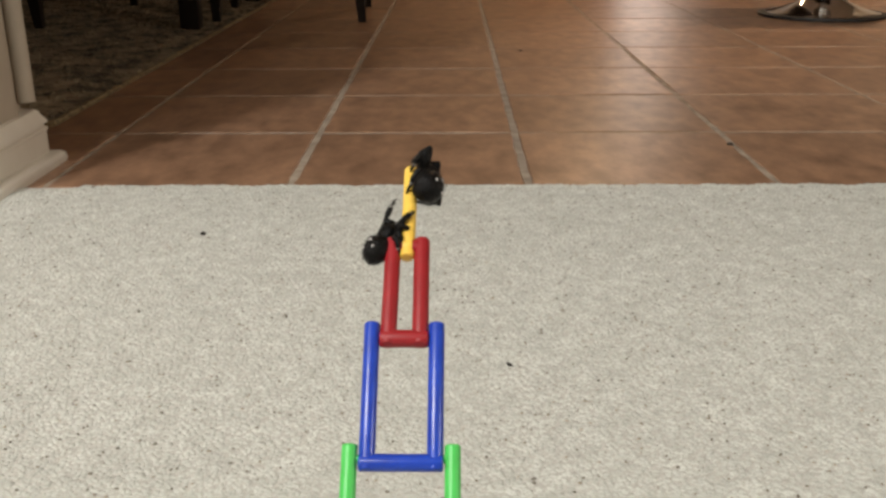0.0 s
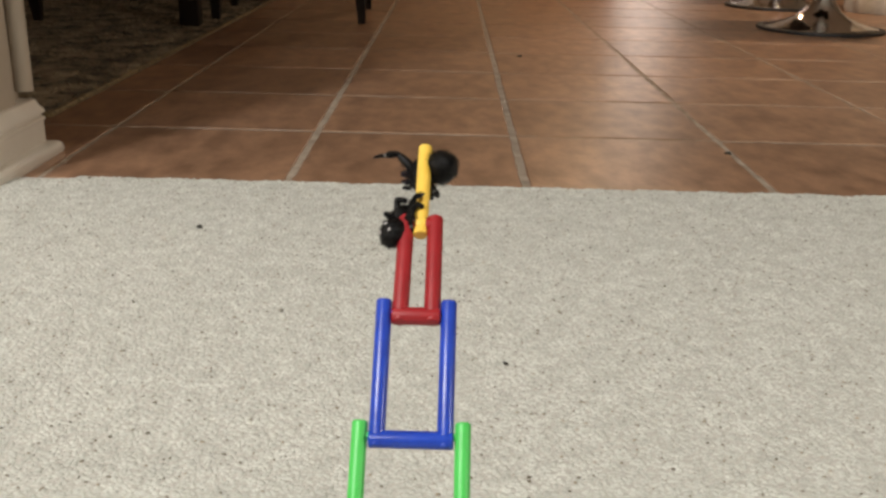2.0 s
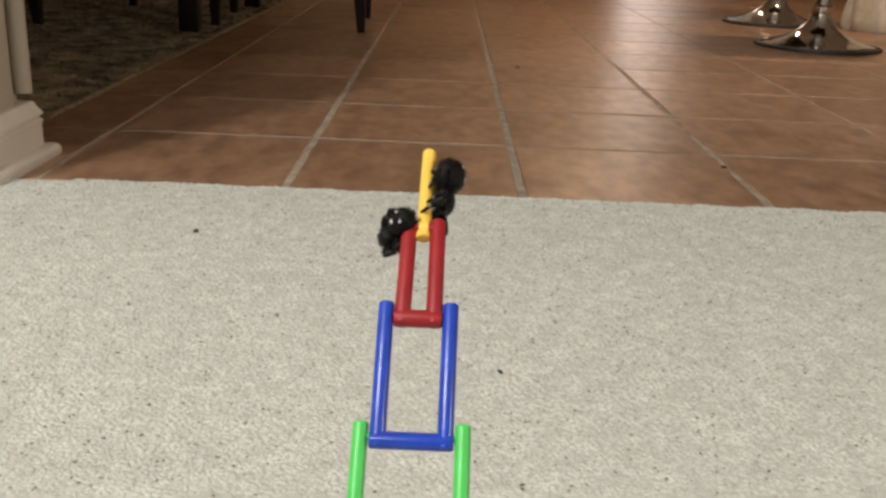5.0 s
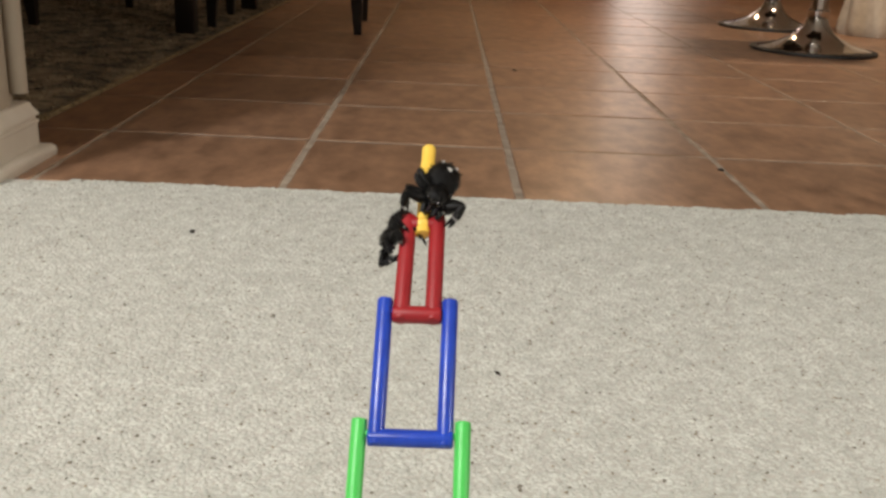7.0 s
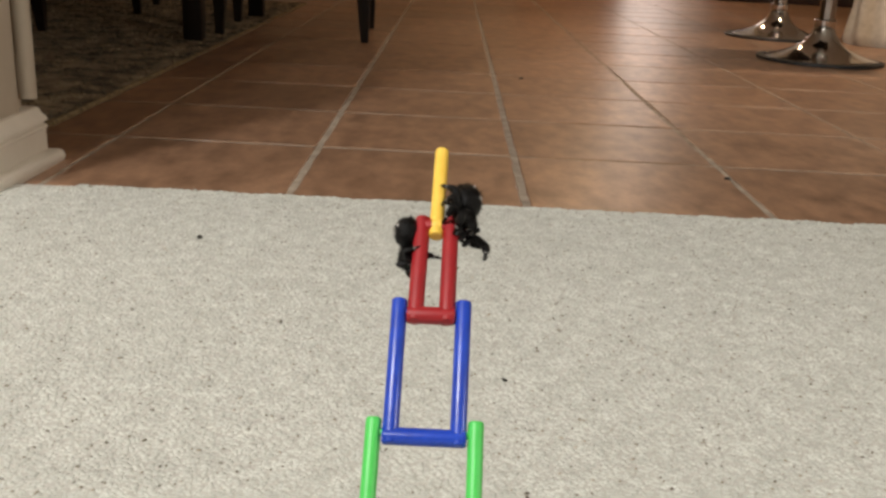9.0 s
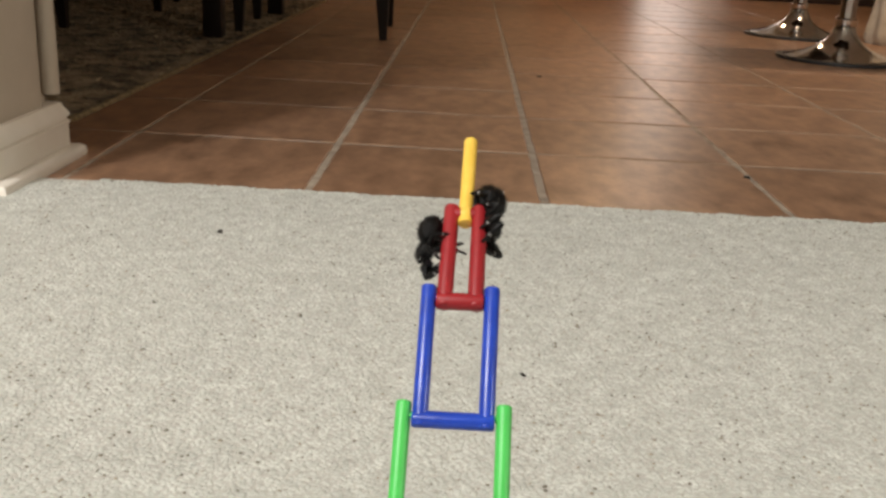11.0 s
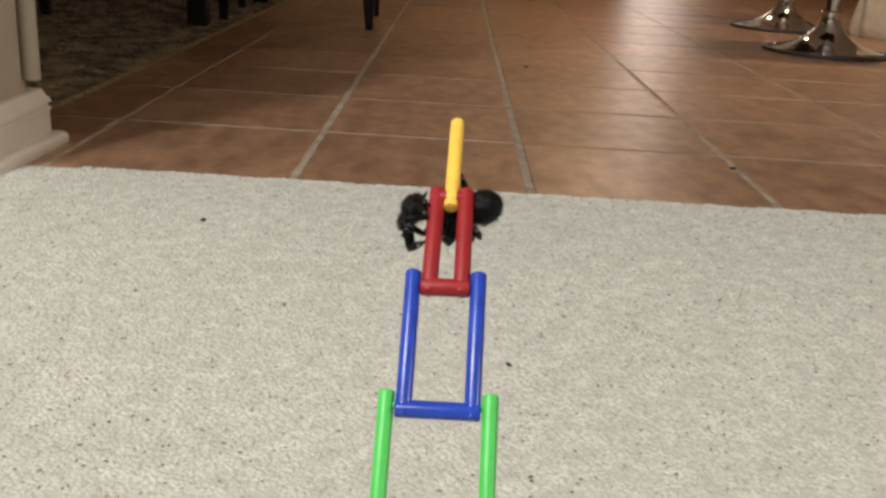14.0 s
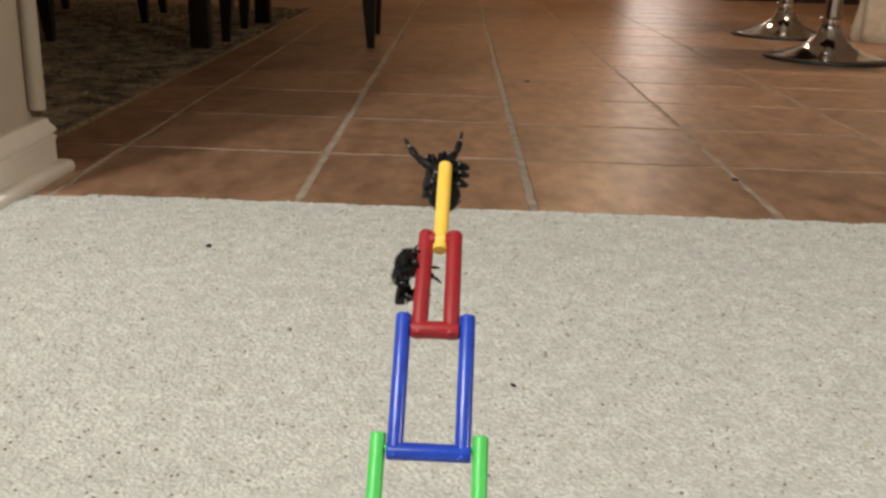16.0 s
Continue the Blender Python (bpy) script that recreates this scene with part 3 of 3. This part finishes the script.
COLUMNS = [-3.7, -3.36, -3.02, -2.69, -2.355, -2.02, -1.685, -1.35, -1.015, -0.68, -0.335, 0.0, 0.35, 0.725, 1.09, 1.43, 1.77, 2.11, 2.45, 2.79, 3.13, 3.47, 3.81]


def tile_mesh(w, h, seed):
    """A pressed tile with soft worn edges."""
    rng = np.random.default_rng(seed)
    bm = bmesh.new()
    n = 14
    def ring(off, z, wob):
        out = []
        for ax, ay, bx, by in ((-1, -1, 1, -1), (1, -1, 1, 1), (1, 1, -1, 1), (-1, 1, -1, -1)):
            for i in range(n):
                k = i / n
                px, py = ax + (bx - ax) * k, ay + (by - ay) * k
                e = rng.normal(0, wob)
                out.append(bm.verts.new((px * (w / 2 - off + e), py * (h / 2 - off + e), z)))
        return out
    r0, r1, r2 = ring(0, -0.006, 0.0005), ring(0.0008, -0.0008, 0.0009), ring(0.0024, 0.0, 0.0011)
    m = len(r0)
    for a, b in ((r0, r1), (r1, r2)):
        for j in range(m):
            bm.faces.new((a[j], a[(j + 1) % m], b[(j + 1) % m], b[j]))
    bm.faces.new(r2)
    me = bpy.data.meshes.new("tile")
    bm.normal_update()
    bm.to_mesh(me)
    bm.free()
    me.polygons.foreach_set("use_smooth", [True] * (len(me.polygons) - 1) + [False])
    me.materials.append(TILE)
    return me


def tiles():
    rng = np.random.default_rng(2)
    joint = {-0.68: 0.0060, -0.335: 0.0105, 0.0: 0.0105, 0.35: 0.0085, 0.725: 0.0060}
    for a, b in zip(COLUMNS, COLUMNS[1:]):
        lo, hi = a + joint.get(a, 0.007) / 2, b - joint.get(b, 0.007) / 2
        kinds = [tile_mesh(hi - lo, 0.335 - 0.0095, int(1000 * abs(a)) + k) for k in range(2)]
        for row in range(-1, 17):
            y = (row + 0.5) * 0.335
            ob = new("tile", kinds[row % 2])
            ob.parent = floor
            ob.location = ((lo + hi) / 2, y, rng.uniform(-0.0001, 0.0003))
            ob.rotation_euler = (rng.normal(0, 0.0006), rng.normal(0, 0.0006), rng.choice([0, math.pi]))


tiles()


# ---- what moves ----
def motions():
    held = [
        (0.0, -0.1209, -1.3832, 0.226, 1.1, -0.0, -0.6),
        (0.5, -0.1206, -1.3812, 0.2242, 2.4, -0.1, -0.5),
        (1.0, -0.1207, -1.3794, 0.2231, 2.3, -0.2, -0.7),
        (1.5, -0.1209, -1.3816, 0.2258, 2.1, -0.4, -0.7),
        (2.0, -0.1203, -1.3803, 0.2255, 2.4, -0.6, -1.2),
        (2.5, -0.12, -1.3795, 0.2237, 2.4, -0.9, -1.5),
        (3.0, -0.1202, -1.3801, 0.2253, 2.3, -0.9, -1.7),
        (3.5, -0.1201, -1.3802, 0.2252, 2.4, -0.7, -1.4),
        (6.0, -0.1193, -1.3787, 0.2244, 2.5, -1.1, -1.7),
        (6.5, -0.1195, -1.3782, 0.2247, 2.7, -1.4, -2.0),
        (7.0, -0.1198, -1.3805, 0.2251, 2.3, -1.8, -2.3),
        (7.5, -0.1193, -1.3796, 0.2249, 2.6, -1.1, -1.9),
        (8.0, -0.1198, -1.3773, 0.2245, 2.7, -1.1, -1.7),
        (10.5, -0.1186, -1.3767, 0.2247, 2.7, -1.0, -1.4),
        (11.0, -0.1183, -1.3764, 0.2247, 2.7, -1.5, -2.0),
        (11.5, -0.1186, -1.3792, 0.2259, 2.8, -1.3, -1.9),
        (12.0, -0.1191, -1.3781, 0.2253, 2.9, -1.0, -1.6),
        (12.5, -0.1186, -1.3787, 0.2255, 2.5, -0.8, -1.1),
        (13.0, -0.1192, -1.3775, 0.2252, 2.7, -1.1, -1.7),
        (13.5, -0.1193, -1.3786, 0.2252, 2.8, -1.3, -1.9),
        (14.0, -0.1185, -1.3779, 0.2248, 2.9, -1.9, -2.5),
        (14.5, -0.119, -1.3783, 0.2259, 3.0, -1.8, -2.5),
        (15.0, -0.119, -1.3778, 0.2256, 2.7, -1.7, -2.3),
        (15.5, -0.1186, -1.3781, 0.2247, 2.7, -1.1, -2.0),
        (16.0, -0.12, -1.3799, 0.2252, 2.5, -0.5, -1.4),
    ]
    walk(TOY, [(t, pose(*p)) for t, *p in held])

    def held_at(t):
        for (t0, *p), (t1, *q) in zip(held, held[1:]):
            if t0 <= t <= t1:
                k = (t - t0) / (t1 - t0)
                return pose(*[a + (b - a) * k for a, b in zip(p, q)])
        return pose(*held[-1][1:])

    ahead = Vector((0, 0.945, -0.33))

    def seat_of(tail, front, up, size):
        """Middle of the body from the middles of abdomen and head, on the toy."""
        a, h = Vector(tail) * 0.001, Vector(front) * 0.001
        d = (h - a).normalized()
        u = Vector((up[0], 0, 0)) + ahead * up[1]
        x = d.cross(u).normalized()
        m = Matrix((x, d, x.cross(d))).transposed().to_4x4()
        m.translation = (a + h) / 2 + d * 0.0008 * size
        return m

    # seconds, middle of the abdomen and of the head on the toy (mm), way of the back: sideways, away from the eye
    bold = [
        (0, (5.3, 69.4, 58.8), (5.7, 80.9, 59.6), (0.75, -0.65)),
        (0.5, (6.3, 70.6, 60.7), (5.9, 82.0, 59.1), (0.7, -0.7)),
        (1, (6.4, 71.2, 60.4), (4.5, 82.3, 58.1), (0.6, -0.8)),
        (1.5, (6.0, 71.9, 58.6), (1.5, 81.2, 54.0), (0.9, -0.1)),
        (2, (5.4, 73.4, 57.2), (-2.3, 79.7, 51.9), (0.7, 0.5)),
        (2.5, (3.9, 71.5, 56.0), (-3.5, 78.3, 50.9), (0.6, 0.7)),
        (3, (3.2, 70.4, 55.2), (-4.7, 76.4, 49.8), (0.6, 0.7)),
        (3.5, (3.0, 71.3, 55.3), (-5.8, 74.6, 49.0), (0.5, 0.8)),
        (4.3, (6.5, 70.5, 56.0), (2.0, 66.0, 48.5), (0.9, 0.4)),
        (5.2, (6.2, 69.5, 56.5), (6.0, 61.0, 50.5), (0.9, -0.3)),
        (6, (4.4, 68.6, 56.1), (6.8, 58.4, 50.9), (0.6, -0.8)),
        (6.5, (5.3, 67.3, 56.1), (3.7, 56.3, 52.3), (0.3, -0.95)),
        (7, (5.3, 65.2, 55.5), (3.7, 54.2, 52.1), (0.2, -1)),
        (7.5, (4.3, 64.0, 55.1), (2.3, 53.3, 51.2), (0.2, -1)),
        (8, (7.4, 64.9, 52.9), (6.2, 54.1, 48.9), (0.5, -0.85)),
        (10.5, (7.5, 59.4, 47.3), (9.0, 49.2, 42.3), (1, -0.2)),
        (11, (7.0, 58.9, 46.8), (7.9, 49.3, 40.6), (1, 0.1)),
        (11.5, (9.9, 57.1, 46.7), (9.7, 48.5, 39.1), (1, 0.1)),
        (12, (9.6, 57.0, 46.6), (9.5, 48.4, 39.0), (1, 0.1)),
        (12.5, (9.7, 54.9, 44.1), (7.0, 49.8, 37.3), (0.9, 0.3)),
        (13, (9.0, 53.5, 41.2), (2.9, 55.6, 37.2), (0.6, 0.7)),
        (13.5, (10.0, 52.9, 42.3), (1.2, 56.0, 36.1), (0.4, 0.9)),
        (14, (10.1, 52.8, 41.6), (0.6, 55.9, 36.7), (0.4, 0.9)),
        (14.5, (9.0, 55.7, 41.9), (4.7, 65.5, 46.5), (0.6, 0.8)),
        (15, (2.5, 65.9, 45.3), (-0.7, 74.8, 52.3), (0.05, 1)),
        (15.5, (0.7, 72.7, 50.3), (-1.3, 82.4, 56.7), (0, 1)),
        (16, (-0.2, 75.6, 52.3), (-2.2, 85.3, 58.4), (0, 1)),
    ]
    small = [
        (0, (-9.7, 50.1, 43.7), (-6.4, 57.5, 47.1), (-0.6, -0.8)),
        (0.5, (-9.4, 51.5, 44.5), (-5.3, 58.4, 47.9), (-0.6, -0.8)),
        (1, (-8.8, 49.9, 43.6), (-5.4, 57.2, 47.0), (-0.6, -0.8)),
        (1.5, (-8.6, 50.2, 43.6), (-5.2, 57.5, 47.3), (-0.6, -0.8)),
        (2, (-8.3, 48.2, 42.4), (-6.4, 56.1, 46.2), (-0.6, -0.8)),
        (2.5, (-8.7, 50.2, 43.6), (-6.6, 57.9, 47.6), (-0.6, -0.8)),
        (3, (-8.4, 48.7, 43.1), (-6.8, 56.9, 46.5), (-0.6, -0.8)),
        (3.5, (-9.3, 53.0, 45.4), (-8.1, 60.9, 49.4), (-0.8, -0.6)),
        (4.3, (-7.7, 50.7, 46.8), (-10.3, 57.3, 45.2), (-0.8, -0.55)),
        (5.2, (-7.0, 51.9, 46.0), (-11.0, 52.1, 40.0), (-0.8, -0.55)),
        (6, (-7.0, 54.8, 42.2), (-10.8, 46.9, 41.1), (-0.8, -0.5)),
        (6.5, (-8.5, 55.1, 42.9), (-12.2, 47.3, 40.8), (-0.8, -0.5)),
        (7, (-6.6, 55.3, 43.1), (-10.2, 47.6, 40.9), (-0.8, -0.5)),
        (7.5, (-6.6, 53.1, 42.3), (-8.9, 46.1, 37.4), (-0.9, -0.3)),
        (8, (-9.1, 51.3, 44.3), (-9.3, 47.9, 35.3), (-1, -0.2)),
        (10.5, (-8.2, 48.5, 40.3), (-9.1, 42.3, 34.0), (-1, -0.2)),
        (11, (-10.5, 48.5, 39.9), (-12.3, 41.9, 34.1), (-1, -0.2)),
        (11.5, (-11.0, 50.3, 41.1), (-13.0, 43.8, 35.3), (-1, -0.2)),
        (12, (-10.2, 51.2, 41.5), (-12.2, 44.5, 35.9), (-1, -0.2)),
        (12.5, (-8.0, 51.1, 40.7), (-10.0, 43.6, 36.1), (-1, -0.2)),
        (13, (-8.0, 52.5, 41.2), (-10.1, 44.7, 37.2), (-1, -0.2)),
        (13.5, (-9.2, 52.9, 42.1), (-11.3, 45.7, 37.3), (-1, -0.2)),
        (14, (-11.2, 53.2, 40.3), (-13.4, 44.7, 38.6), (-1, -0.2)),
        (14.5, (-8.8, 54.1, 40.3), (-10.5, 45.3, 39.6), (-1, -0.2)),
        (15, (-9.4, 49.2, 37.0), (-10.9, 40.4, 36.5), (-1, -0.2)),
        (15.5, (-9.1, 48.8, 37.0), (-10.9, 40.1, 36.0), (-1, -0.2)),
        (16, (-9.6, 49.3, 37.2), (-11.4, 40.7, 36.5), (-1, -0.2)),
    ]
    bold_rows = [(t, seat_of(a, h, u, BOLD_SIZE)) for t, a, h, u in bold]
    small_rows = [(t, seat_of(a, h, u, SMALL_SIZE)) for t, a, h, u in small]

    def local_at(rows, t):
        for (t0, m0), (t1, m1) in zip(rows, rows[1:]):
            if t0 <= t <= t1:
                return m0.lerp(m1, (t - t0) / (t1 - t0))
        return rows[-1][1]

    # feet that leave their hold: seconds and place on the toy (mm)
    bold_reach = [
        [(0, (-1.3, 68.0, 57.3)), (0.5, (-0.5, 67.7, 57.2)), (1, (0.7, 68.1, 57.4))],
        [(0, (9.2, 76.1, 58.8)), (0.5, (9.3, 74.5, 57.8)), (1, (8.7, 71.3, 55.7))],
        [(1.5, (-10.6, 84.0, 61.2)), (2, (-17.7, 80.6, 58.1))],
        [(8, (7.3, 44.0, 41.0)), (10.5, (23.2, 38.6, 34.6))],
        [(7, (-7.1, 50.4, 46.9)), (7.5, (-9.3, 48.6, 45.8))],
        [(6.5, (7.9, 45.4, 44.7)), (7.5, (8.7, 47.7, 46.2))],
        [(0.5, (6.8, 58.0, 50.0)), (1, (4.0, 58.9, 50.6))],
        [(11.5, (6.4, 35.7, 33.8)), (12, (7.0, 35.3, 33.5))],
        [(15, (-5.2, 84.0, 58.7)), (15.5, (-4.3, 102.3, 70.6)), (16, (-17.1, 97.7, 67.5))],
        [(15, (5.0, 83.0, 58.0)), (15.5, (-0.7, 102.5, 70.7)), (16, (5.6, 100.6, 69.4))],
        [(13.5, (2.6, 67.9, 49.9)), (14, (1.4, 66.1, 49.7)), (14.5, (2.0, 73.5, 53.6))],
    ]
    small_reach = [
        [(0, (-4.7, 68.1, 55.5)), (0.5, (-2.3, 68.4, 55.8))],
        [(0, (2.0, 62.7, 53.0)), (1, (4.4, 63.0, 53.2)), (2, (1.1, 61.3, 52.1)), (3, (1.0, 56.8, 49.2))],
        [(6.5, (1.4, 48.9, 39.4)), (7.5, (1.4, 47.6, 38.5)), (8, (1.4, 45.5, 37.1)), (10.5, (2.0, 41.4, 34.5)), (11.5, (1.8, 41.6, 34.6)), (12, (0.3, 37.8, 32.1)), (13.5, (0.9, 38.8, 32.8)), (14, (1.4, 41.0, 34.3)), (15, (1.9, 39.8, 33.5)), (15.5, (1.9, 40.5, 33.9)), (16, (1.9, 40.9, 34.1))],
        [(7.5, (1.6, 44.7, 36.6)), (8, (0.1, 41.6, 34.6)), (10.5, (-0.1, 48.6, 39.2)), (11.5, (0.3, 42.4, 35.2)), (13.5, (-1.8, 44.2, 36.3)), (14.5, (1.4, 50.3, 40.3)), (15, (0.7, 45.7, 37.3)), (15.5, (0.7, 45.7, 37.3)), (16, (0.1, 46.1, 37.5))],
        [(3.5, (-7.2, 44.8, 38.6))],
        [(10.5, (-6.7, 53.8, 43.5)), (11.5, (-7.2, 53.8, 43.5)), (12.5, (-6.2, 55.0, 44.3)), (13.5, (-8.1, 60.7, 48.0)), (14.5, (-7.6, 53.9, 43.6)), (15, (-6.7, 52.5, 42.7)), (15.5, (-6.8, 52.5, 42.6)), (16, (-7.6, 52.7, 42.8))],
    ]
    steps = [i * 0.25 for i in range(65)]

    # the bars that feet can hold
    arm = along(ANGLES[1])
    bars = [(HINGE[1] + Vector((x, 0, 0)), HINGE[2] + Vector((x, 0, 0)) + arm * 0.003, 0.0024) for x in (-0.0047, 0.0047)]
    bars.append((HINGE[2], HINGE[3], 0.0022))

    def grip(p):
        best = None
        for a, b, r in bars:
            k = max(0.0, min(1.0, (p - a).dot(b - a) / (b - a).length_squared))
            q = a.lerp(b, k)
            gap = (p - q).length
            if best is None or gap - r < best[0]:
                best = (gap - r, q + (p - q) * (r / max(gap, 1e-6)))
        return best[1]

    def held_out(m, place):
        return m.inverted() @ (Vector(place) * 0.001)

    def key_spider(root, legs, rows, reach):
        times = sorted({t for t, _ in rows} | {t for t, *_ in held})
        walk(root, [(t, held_at(t) @ local_at(rows, t)) for t in times])
        taken = {}
        for group in reach:
            t0, place = group[0]
            tip = held_out(local_at(rows, t0), place)
            free = [i for i in range(8) if all(group[0][0] > g[-1][0] + 1.2 or group[-1][0] < g[0][0] - 1.2 for g in taken.get(i, []))]
            best = min(free, key=lambda i: (legs[i][2] - tip).length - (legs[i][4] + legs[i][5]) * 0.6)
            taken.setdefault(best, []).append(group)
        for i, (upper, lower, hip, foot, a, b) in enumerate(legs):
            rows_up, rows_low = [], []
            out = 1 if hip.x > 0 else -1
            reach_most = a + b
            held_place = None
            for t in steps:
                m = local_at(rows, t)
                rest = m @ (foot + Vector((0, 0.001 * math.sin(1.7 * t + i), 0)))
                if held_place is None or (held_place - rest).length > 0.0042 or (held_place - m @ hip).length > reach_most * 0.96:
                    held_place = grip(rest)
                f = m.inverted() @ held_place
                for group in taken.get(i, []):
                    for (t0, p0), (t1, p1) in zip(group, group[1:]):
                        if t0 <= t <= t1:
                            f = held_out(m, Vector(p0).lerp(Vector(p1), (t - t0) / (t1 - t0)))
                    for edge, way in ((group[0], -1), (group[-1], 1)):
                        gap = (t - edge[0]) * way
                        if 0 <= gap < 0.6:
                            f = held_out(m, edge[1]).lerp(f, gap / 0.6)
                v = f - hip
                dist = min(max(v.length, abs(a - b) * 1.3 + 0.0015), reach_most * 0.985)
                v = v.normalized()
                pole = Vector((0.75 * out, 0, 0.66))
                side = v.cross(pole)
                side = side.normalized() if side.length > 1e-6 else Vector((1, 0, 0))
                up = side.cross(v).normalized()
                bend = math.acos(max(-1, min(1, (a * a + dist * dist - b * b) / (2 * a * dist))))
                knee = math.acos(max(-1, min(1, (a * a + b * b - dist * dist) / (2 * a * b))))
                d = v * math.cos(bend) + up * math.sin(bend)
                z = side.cross(d).normalized()
                turn = Matrix((side, d, z)).transposed().to_4x4()
                turn.translation = hip
                rows_up.append((t, turn))
                rows_low.append((t, pose(0, a, 0, -(180 - math.degrees(knee)), 0, 0)))
            walk(upper, rows_up)
            walk(lower, rows_low)

    key_spider(BOLD, BOLD_LEGS, bold_rows, bold_reach)
    key_spider(SMALL, SMALL_LEGS, small_rows, small_reach)


motions()
